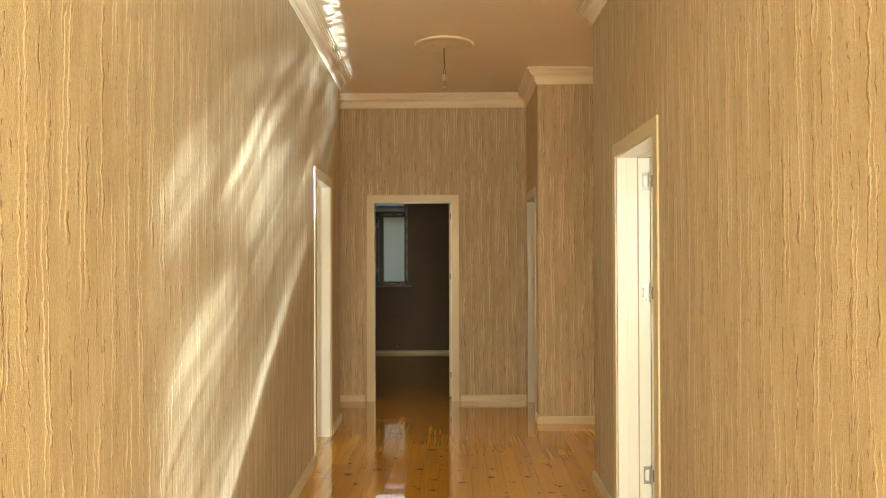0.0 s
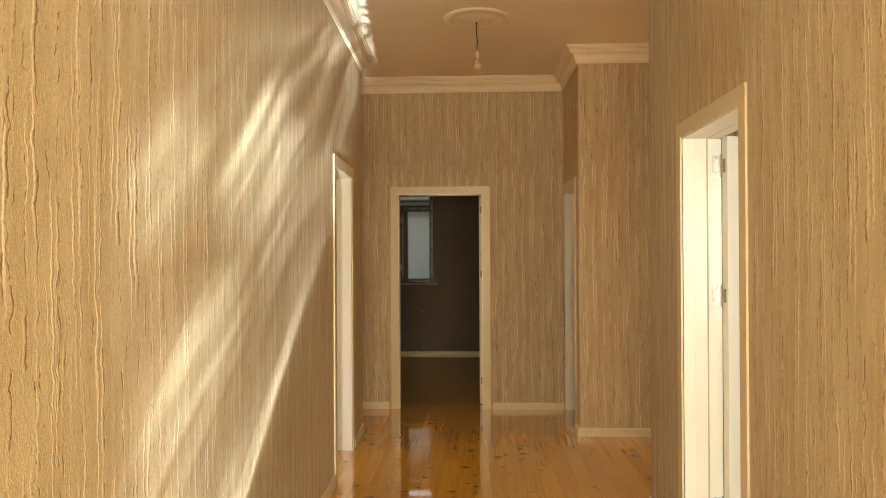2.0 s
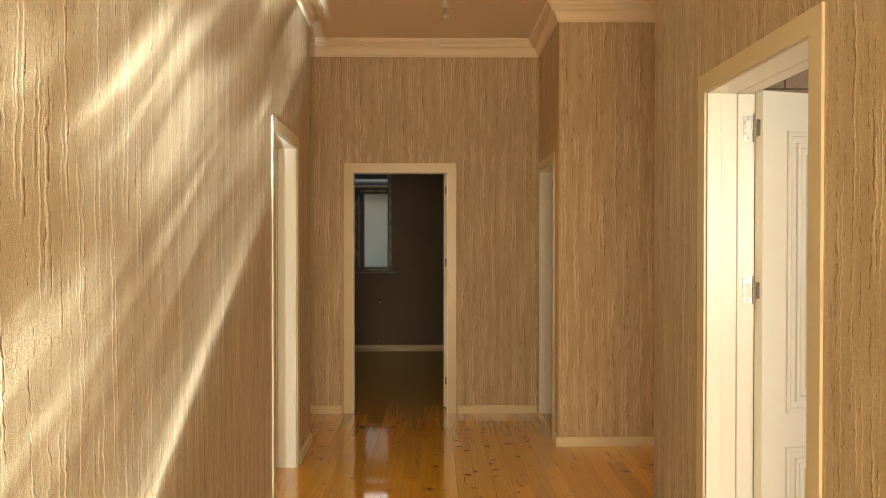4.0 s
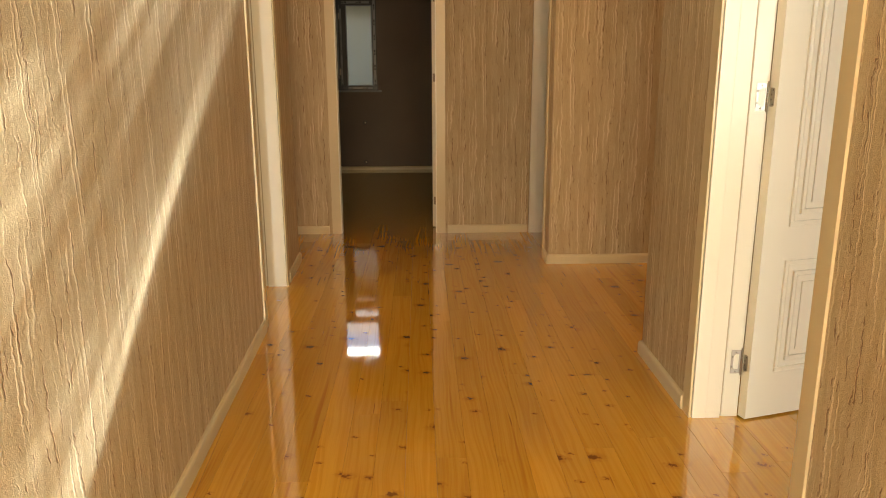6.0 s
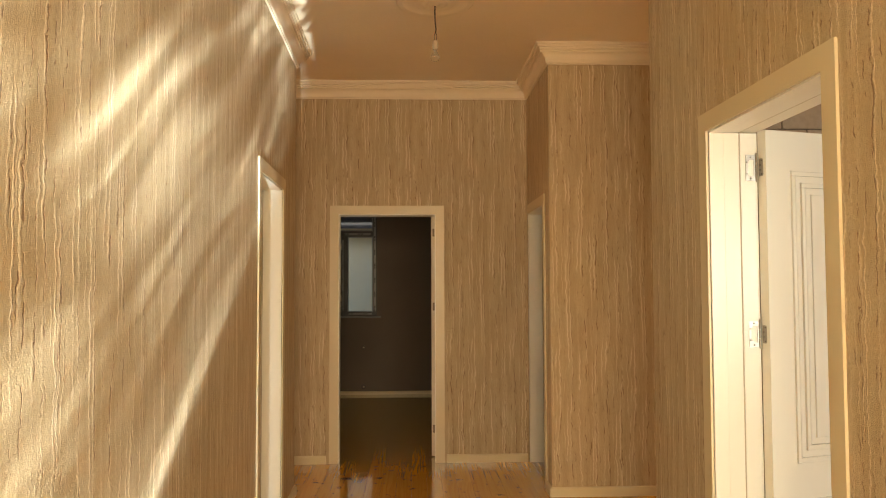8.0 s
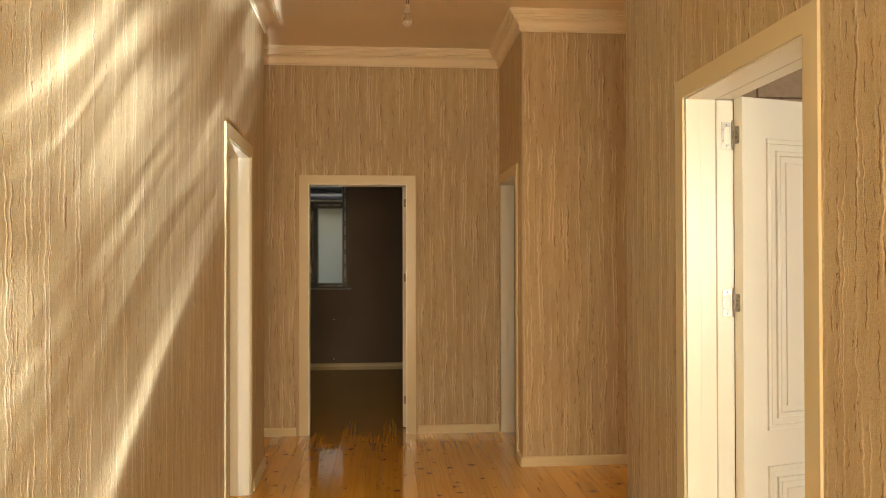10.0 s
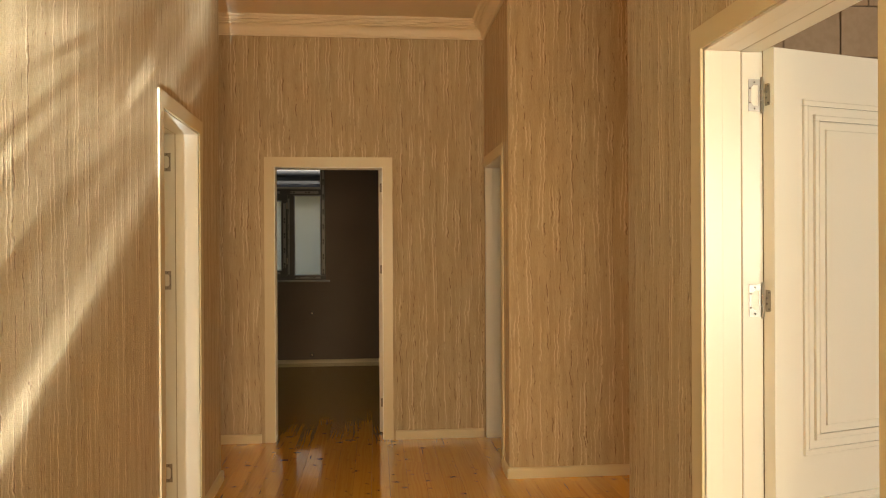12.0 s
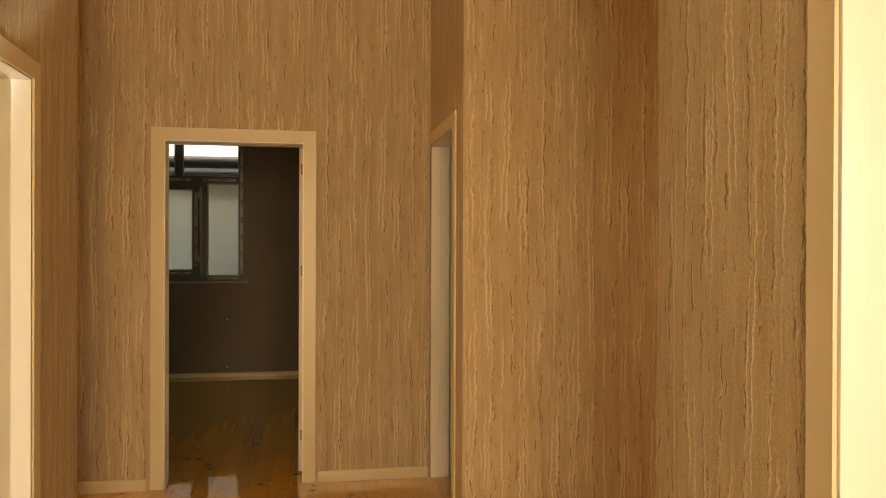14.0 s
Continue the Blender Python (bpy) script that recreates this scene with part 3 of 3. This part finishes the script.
def doorway(name, origin, across, into, width, height, leaf_angle, label, casing=0.078, first=True, last=True):
    """A framed doorway. origin: foot of the hinge-side reveal on the wall's face; across: to the other reveal; into: through the wall."""
    o, ac, nn = Vector(origin), Vector(across), Vector(into)

    def where(a, n, z):
        p = o + ac * a + nn * n
        return p.x, p.y, z

    door = anchor(name, (*origin, 0.0), label, "door", "structure")
    c, w, h = casing, width, height
    lap = 0.006
    if first:
        bm = bmesh.new()
        add_prism(bm, [(-c, 0), (-lap, 0), (-lap, h + lap), (-c, h + c)], -0.009, 0.0, where)
        part("casing_leg", bm, TRIM, door)
    if last:
        bm = bmesh.new()
        add_prism(bm, [(w + lap, 0), (w + c, 0), (w + c, h + c), (w + lap, h + lap)], -0.009, 0.0, where)
        part("casing_leg", bm, TRIM, door)
    bm = bmesh.new()
    l0, l1 = (-c, -lap) if first else (0.0, 0.0)
    r0, r1 = (w + c, w + lap) if last else (w + 0.006, w + 0.006)
    add_prism(bm, [(l0 if first else -0.02, h + c), (l1 if first else -0.02, h + lap), (r1, h + lap), (r0, h + c)], -0.009, 0.0, where)
    part("casing_head", bm, TRIM, door)
    # lining: front board, second board, seal groove, hinge board
    for n0, n1, inset, mat, what in ((0.003, 0.058, 0.0, LINING, "lining"), (0.0585, 0.118, 0.0015, LINING, "lining"), (0.118, 0.128, 0.0145, SEAL, "seal"), (0.128, 0.194, 0.012, LINING, "hinge_board")):
        for a0, a1 in ((-0.029, -inset), (w + inset, w + 0.029)):
            one_box(what, a0, a1, n0, n1, 0, h, mat, door, 0.0012, where)
        one_box(what, -0.029, w + 0.029, n0, n1, h + inset * 0.25, h + 0.029, mat, door, 0.0012, where)
    zs = (0.19, 1.235, 1.875)
    for z in zs:
        hinge(door, where, z)
    # leaf, swung open about the pin
    pin = o + ac * -0.006 + nn * 0.191
    turn = radians(leaf_angle)
    wide, thick = w + 0.016, 0.040
    lw = ac * math.cos(turn) + nn * math.sin(turn)
    ln = ac * math.sin(turn) - nn * math.cos(turn)

    def put(a, n, z):
        p = pin + lw * (a + 0.007) + ln * (n - 0.002)
        return p.x, p.y, z

    leaf = one_box("leaf", 0, wide, 0, thick, 0.008, h - 0.006 + 0.012, LEAF, door, 0.002, put, "glossy cream-white panelled door leaf standing open")
    for z0, z1 in ((0.80, h - 0.15), (0.20, 0.66)):
        for side in (0, 1):
            for k, (gap, proud) in enumerate(((0.0, 0.006), (0.012, -0.0), (0.045, 0.007), (0.064, 0.004), (0.090, 0.008))):
                if proud <= 0:
                    continue
                a0, a1, b0, b1 = 0.115 + gap, wide - 0.115 - gap, z0 + gap, z1 - gap
                n0, n1 = (thick - 0.001, thick + proud) if side else (-proud, 0.001)
                bm = bmesh.new()
                if k < 3:
                    t = 0.017
                    for box in ((a0, a1, b0, b0 + t), (a0, a1, b1 - t, b1), (a0, a0 + t, b0 + t, b1 - t), (a1 - t, a1, b0 + t, b1 - t)):
                        add_box(bm, box[0], box[1], n0, n1, box[2], box[3], put, 0.0030)
                    part("panel_moulding", bm, LEAF, leaf)
                else:
                    add_box(bm, a0, a1, n0, n1, b0, b1, put, 0.0024)
                    part("panel_field", bm, LEAF, leaf)
    for z in zs:
        leaf_hinge_plate(leaf, put, z)
    return door


doorway("door_1", (RIGHT_X, 4.545), (0, -1), (1, 0), 0.815, 2.06, 106, "cream door frame with a white panelled leaf standing open into a sunny room")
LW = (Vector(LEFT1) - Vector(LEFT0)).normalized()
doorway("door_2", (left_x(6.49), 6.49), (-LW.x, -LW.y), (-LW.y, LW.x), 0.76, 2.075, 95, "cream door frame with a white leaf opened into the next room")
doorway("door_3", (0.152, FAR_Y), (-1, 0), (0, 1), 0.80, 2.06, 112, "cream door frame open to a dark grey room")
doorway("door_4", (BLOCK_X, 7.24), (0, 1), (1, 0), 0.758, 2.06, 100, "cream door frame squeezed into the corner, open to a dark room", last=False)

# ---------------------------------------------------------------- ceiling rose and hanging bulb
ROSE = (0.108, 6.165)
rose = anchor("ceiling_rose", (*ROSE, CEIL), "round moulded plaster ceiling rose with raised rings", "ceiling rose")
bm = bmesh.new()
rings = [(0.236, CEIL + 0.002), (0.234, CEIL - 0.010), (0.222, CEIL - 0.017), (0.210, CEIL - 0.012), (0.200, CEIL - 0.018), (0.188, CEIL - 0.012), (0.150, CEIL - 0.008), (0.118, CEIL - 0.010), (0.104, CEIL - 0.022), (0.092, CEIL - 0.014), (0.070, CEIL - 0.016), (0.060, CEIL - 0.026), (0.045, CEIL - 0.018), (0.028, CEIL - 0.022), (0.014, CEIL - 0.030), (0.004, CEIL - 0.030)]
add_lathe(bm, rings, ROSE, 64)
part("disc", bm, PLASTER, rose, smooth=True)


def wire(name, points, radius, mat, parent):
    """A bent wire through points, as a mesh tube."""
    bm = bmesh.new()
    rows = []
    for i, p in enumerate(points):
        p = Vector(p)
        d = (Vector(points[min(i + 1, len(points) - 1)]) - Vector(points[max(i - 1, 0)])).normalized()
        s = d.cross(Vector((0, 1, 0.02))).normalized()
        q = d.cross(s)
        rows.append([bm.verts.new(p + (s * math.cos(k * math.pi / 4) + q * math.sin(k * math.pi / 4)) * radius) for k in range(8)])
    for r0, r1 in zip(rows, rows[1:]):
        for k in range(8):
            bm.faces.new((r0[k], r0[(k + 1) % 8], r1[(k + 1) % 8], r1[k]))
    bm.faces.new(rows[0]), bm.faces.new(rows[-1])
    return part(name, bm, mat, parent, smooth=True)


lamp = anchor("pendant_bulb", (*ROSE, CEIL - 0.03), "bare clear bulb in a plain holder hanging from twisted wires", "lamp")
X, Y = ROSE
wire("cable", [(X, Y, 3.155), (X - 0.001, Y, 3.10), (X + 0.001, Y, 3.05), (X + 0.006, Y, 3.01), (X + 0.003, Y, 2.985)], 0.0042, CABLE, lamp)
wire("cable_strand", [(X + 0.003, Y, 2.99), (X + 0.010, Y, 2.97), (X + 0.008, Y, 2.935)], 0.0024, CABLE, lamp)
wire("cable_strand", [(X + 0.003, Y, 2.99), (X - 0.006, Y, 2.968), (X - 0.003, Y, 2.935)], 0.0024, CABLE, lamp)
wire("loose_strand", [(X + 0.002, Y, 2.995), (X - 0.012, Y, 2.975), (X - 0.018, Y, 2.958)], 0.0015, COPPER, lamp)
bm = bmesh.new()
add_lathe(bm, [(0.006, 2.940), (0.015, 2.938), (0.017, 2.925), (0.018, 2.895), (0.019, 2.893), (0.019, 2.886), (0.012, 2.884)], (X, Y), 20)
part("holder", bm, HOLDER, lamp, "beige plastic lamp holder")
bm = bmesh.new()
add_lathe(bm, [(0.010, 2.886), (0.011, 2.876), (0.016, 2.866), (0.024, 2.854), (0.028, 2.842), (0.027, 2.830), (0.021, 2.819), (0.010, 2.813), (0.001, 2.812)], (X, Y), 24)
part("bulb", bm, BULB, lamp, "clear glass bulb", smooth=True)
wire("filament", [(X, Y, 2.886), (X - 0.004, Y, 2.862), (X, Y, 2.852), (X + 0.004, Y, 2.862), (X + 0.001, Y, 2.886)], 0.0009, STEEL, lamp)

# ---------------------------------------------------------------- far window and what lies outside
WX0, WX1, WZ0, WZ1 = -1.98, -0.53, 1.05, 2.72
window = anchor("window_1", (WX1, BACK_Y, WZ0), "dark plastic window with protective film still on its profiles", "window", "structure")
F0, F1 = BACK_Y + 0.05, BACK_Y + 0.115


def bar(name, x0, x1, z0, z1, y0=F0, y1=F1, mat=PROFILE, bevel=0.004, parent=window):
    return one_box(name, x0, x1, y0, y1, z0, z1, mat, parent, bevel)


bar("frame_rail", WX0, WX1, WZ0, WZ0 + 0.055)
bar("frame_rail", WX0, WX1, WZ1 - 0.055, WZ1)
bar("frame_stile", WX0, WX0 + 0.060, WZ0 + 0.055, WZ1 - 0.055)
bar("frame_stile", WX1 - 0.060, WX1, WZ0 + 0.055, WZ1 - 0.055)
bar("transom", WX0 + 0.06, WX1 - 0.06, 2.125, 2.200)
bar("mullion", -1.265, -1.190, 2.200, WZ1 - 0.055)
bar("mullion", -1.010, -0.930, WZ0 + 0.055, 2.125)
sash = bar("sash_rail", WX0 + 0.06, -1.010, WZ0 + 0.055, WZ0 + 0.115, F0 - 0.018, F1 - 0.01)
bar("sash_rail", WX0 + 0.06, -1.010, 2.055, 2.125, F0 - 0.018, F1 - 0.01)
bar("sash_stile", -1.080, -1.010, WZ0 + 0.115, 2.055, F0 - 0.018, F1 - 0.01)
bar("sash_stile", WX0 + 0.06, WX0 + 0.13, WZ0 + 0.115, 2.055, F0 - 0.018, F1 - 0.01)
for z in (1.25, 1.95):
    bar("sash_hinge", -1.022, -1.006, z, z + 0.08, F0 - 0.028, F0 - 0.018, STEEL, 0.002)
# peeling film with rows of print too small to read
for x0, x1, z0, z1, lift in ((-0.578, -0.546, 1.12, 2.60, 0.003), (-1.062, -1.030, 1.20, 2.02, 0.022), (-1.006, -0.984, 1.12, 2.08, 0.003), (-0.92, -0.60, 1.065, 1.09, 0.003), (-1.80, -1.10, 1.125, 1.150, 0.022), (-1.60, -1.10, 2.145, 2.175, 0.003), (-0.98, -0.62, 2.145, 2.175, 0.003)):
    film = bar("film_strip", x0, x1, z0, z1, F0 - lift, F0 - lift + 0.004, FILM, 0)
    bm = bmesh.new()
    upright = z1 - z0 > x1 - x0
    at, end = (z0, z1) if upright else (x0, x1)
    while at < end - 0.09:
        for k, size in enumerate((0.014, 0.010, 0.018, 0.012)):
            a = at + 0.018 * k
            if upright:
                add_box(bm, x0 + 0.007, x1 - 0.007, F0 - lift - 0.0006, F0 - lift, a, a + size)
            else:
                add_box(bm, a, a + size, F0 - lift - 0.0006, F0 - lift, z0 + 0.006, z1 - 0.006)
        at += 0.19
    part("print", bm, PROFILE, film, "dark print on the film")
for x0, x1, z0, z1 in ((-0.930, -0.590, WZ0 + 0.055, 2.125), (-1.85, -1.080, WZ0 + 0.115, 2.055), (-1.190, -0.590, 2.200, 2.665), (-1.92, -1.265, 2.200, 2.665)):
    bar("pane", x0, x1, z0, z1, F0 + 0.030, F0 + 0.036, PANE, 0).visible_shadow = False
    t = 0.012
    bm = bmesh.new()
    for box in ((x0, x1, z0, z0 + t), (x0, x1, z1 - t, z1), (x0, x0 + t, z0 + t, z1 - t), (x1 - t, x1, z0 + t, z1 - t)):
        add_box(bm, box[0], box[1], F0 - 0.002, F0 + 0.028, box[2], box[3])
    part("glazing_bead", bm, FILM, window)
one_box("sill", WX0 - 0.05, WX1 + 0.05, BACK_Y - 0.05, BACK_Y + 0.05, WZ0 - 0.022, WZ0, FILM, window, 0.004)

for z, r in ((0.63, 0.028), (0.105, 0.030)):
    socket = anchor("wall_box", (-0.71, BACK_Y, z), "small round wall box with a loose wire end", "wall box", group="wall boxes under the window")
    bm = bmesh.new()
    for k in range(20):
        a = 2 * math.pi * k / 20
        b = 2 * math.pi * (k + 1) / 20
        quad = [(-0.71 + s * math.cos(c), y, z + s * math.sin(c)) for s, y, c in ((r, BACK_Y - 0.006, a), (r, BACK_Y - 0.006, b), (r * 0.7, BACK_Y - 0.006, b), (r * 0.7, BACK_Y - 0.006, a))]
        rim = [(-0.71 + r * math.cos(c), y, z + r * math.sin(c)) for y, c in ((BACK_Y - 0.006, a), (BACK_Y + 0.002, a), (BACK_Y + 0.002, b), (BACK_Y - 0.006, b))]
        cup = [(-0.71 + 0.7 * r * math.cos(c), y, z + 0.7 * r * math.sin(c)) for y, c in ((BACK_Y - 0.006, a), (BACK_Y - 0.006, b), (BACK_Y - 0.001, b), (BACK_Y - 0.001, a))]
        for loop in (quad, rim, cup):
            bm.faces.new([bm.verts.new(c) for c in loop])
    part("ring", bm, PROFILE, socket)
    wire("wire_end", [(-0.71, BACK_Y, z), (-0.705, BACK_Y - 0.012, z + 0.004), (-0.70, BACK_Y - 0.022, z - 0.004)], 0.006, PLASTER, socket)

# the neighbouring house, close behind the window
house = anchor("house", (-0.5, 14.2, -0.3), "pale rendered house with dark eave and white ribbed metal roof", "house")
one_box("wall", -9, 8, 14.2, 14.4, -0.3, 2.62, RENDER, house)
one_box("fascia", -9.2, 8.2, 13.86, 13.90, 2.38, 2.58, FASCIA, house, 0.004)
one_box("soffit", -9.2, 8.2, 13.90, 14.2, 2.40, 2.42, FASCIA, house)
bm = bmesh.new()
add_prism(bm, [(13.78 + 0.06 * math.cos(t), 2.585 + 0.05 * math.sin(t)) for t in [math.pi + k * math.pi / 8 for k in range(9)]] + [(13.835, 2.615), (13.78, 2.547), (13.725, 2.615)], -9.2, 8.2, lambda a, n, z: (n, a, z))
part("gutter", bm, FASCIA, house)
bm = bmesh.new()
ribs = []
for k in range(90):
    x = -9.2 + k * 0.195
    ribs += [(x, 0.0), (x + 0.135, 0.0), (x + 0.15, 0.03), (x + 0.18, 0.03)]
low = [bm.verts.new((x, 13.80, 2.57 + z)) for x, z in ribs]
high = [bm.verts.new((x, 18.0, 4.60 + z)) for x, z in ribs]
for k in range(len(ribs) - 1):
    bm.faces.new((low[k], low[k + 1], high[k + 1], high[k]))
roof = part("roof", bm, SHEET, house, "white ribbed metal roof sheet")
bm = bmesh.new()
add_box(bm, -80, 80, -80, 80, -0.5, -0.3)
tagged(finish("ground", bm, GROUND), "bare concrete yard around the house", "ground", kind="structure")

# ---------------------------------------------------------------- block wall inside the sunny room
masonry = anchor("wall_blocks", (RIGHT_X + SKIN, 5.06, 0), "bare clay block wall with dark joints", "wall", "structure")
one_box("mortar", RIGHT_X + SKIN, 4.6, 5.07, 5.11, 0, CEIL, MORTAR, masonry)
piece = bmesh.new()
add_box(piece, 0, 0.224, -0.014, 0.0, 0, 0.193, bevel=0.003)
block_mesh = bpy.data.meshes.new("block")
bmesh.ops.recalc_face_normals(piece, faces=piece.faces)
piece.to_mesh(block_mesh)
piece.free()
block_mesh.materials.append(BLOCK)
for row in range(16):
    for col in range(14):
        x = 0.02 + col * 0.230 + (0.115 if row % 2 else 0.0)
        if x + 0.224 > 4.6 - RIGHT_X - SKIN:
            continue
        ob = new("block", block_mesh)
        ob.parent = masonry
        ob.location = (x, 0.012, 0.006 + row * 0.198)

# ---------------------------------------------------------------- floor boards
floor = anchor("floor", (0, 0, 0), "glossy varnished knotty pine board floor", "floor", "structure")
WIDE = 0.112
LENGTHS = (1.5, 2.1, 2.7, 3.3)
bm = bmesh.new()
add_box(bm, -4.4, 4.6, -2.4, BACK_Y, -0.30, -0.024)
part("subfloor", bm, SEAL, floor)


def board_mesh(length):
    b = bmesh.new()
    add_box(b, 0, WIDE - 0.0004, 0, length - 0.0004, -0.024, 0)
    top = [e for e in b.edges if all(v.co.z > -0.001 for v in e.verts)]
    bmesh.ops.bevel(b, geom=top, offset=0.0004, segments=1, affect="EDGES")
    bmesh.ops.recalc_face_normals(b, faces=b.faces)
    me = bpy.data.meshes.new("board")
    b.to_mesh(me)
    b.free()
    me.materials.append(BOARD)
    return me


board_meshes = {length: board_mesh(length) for length in LENGTHS}
dice = random.Random(5)
rest_verts, rest_faces = [], []
for row in range(81):
    x = -4.41 + row * WIDE
    y = -2.4 - dice.random() * 2.0
    while y < BACK_Y:
        length = dice.choice(LENGTHS)
        if -1.0 < x < 2.2 and y + length > 2.8 and y < 8.6:
            ob = new("board", board_meshes[length])
            ob.parent = floor
            ob.location = (x, y, dice.uniform(-0.0006, 0.0))
        else:
            k = len(rest_verts)
            x1, y1 = x + WIDE - 0.0006, min(y + length - 0.0006, BACK_Y + 0.1)
            y0 = max(y, -2.4)
            rest_verts += [(p, q, z) for z in (-0.024, -0.0003) for p, q in ((x, y0), (x1, y0), (x1, y1), (x, y1))]
            rest_faces += [tuple(k + i for i in f) for f in ((4, 5, 6, 7), (0, 1, 5, 4), (1, 2, 6, 5), (2, 3, 7, 6), (3, 0, 4, 7))]
        y += length
me = bpy.data.meshes.new("boards_beyond")
me.from_pydata(rest_verts, [], rest_faces)
me.materials.append(BOARD_REST)
rest = new("boards_beyond", me)
rest.parent = floor
tagged(rest, "more of the same varnished boards", kind="stuff")

# ---------------------------------------------------------------- a strip of wood in place of a lifted board edge by the skirting
strip = bmesh.new()
add_box(strip, 0, 0.010, 0, 0.52, 0.0, 0.006, lambda a, n, z: (left_x(4.0 + n) + 0.022 + a + 0.012 * (1 - n / 0.52) ** 2, 4.0 + n, z), 0.001)
tagged(finish("wood_strip", strip, BOARD), "thin pine strip for a lifted board edge by the skirting", "wood strip")
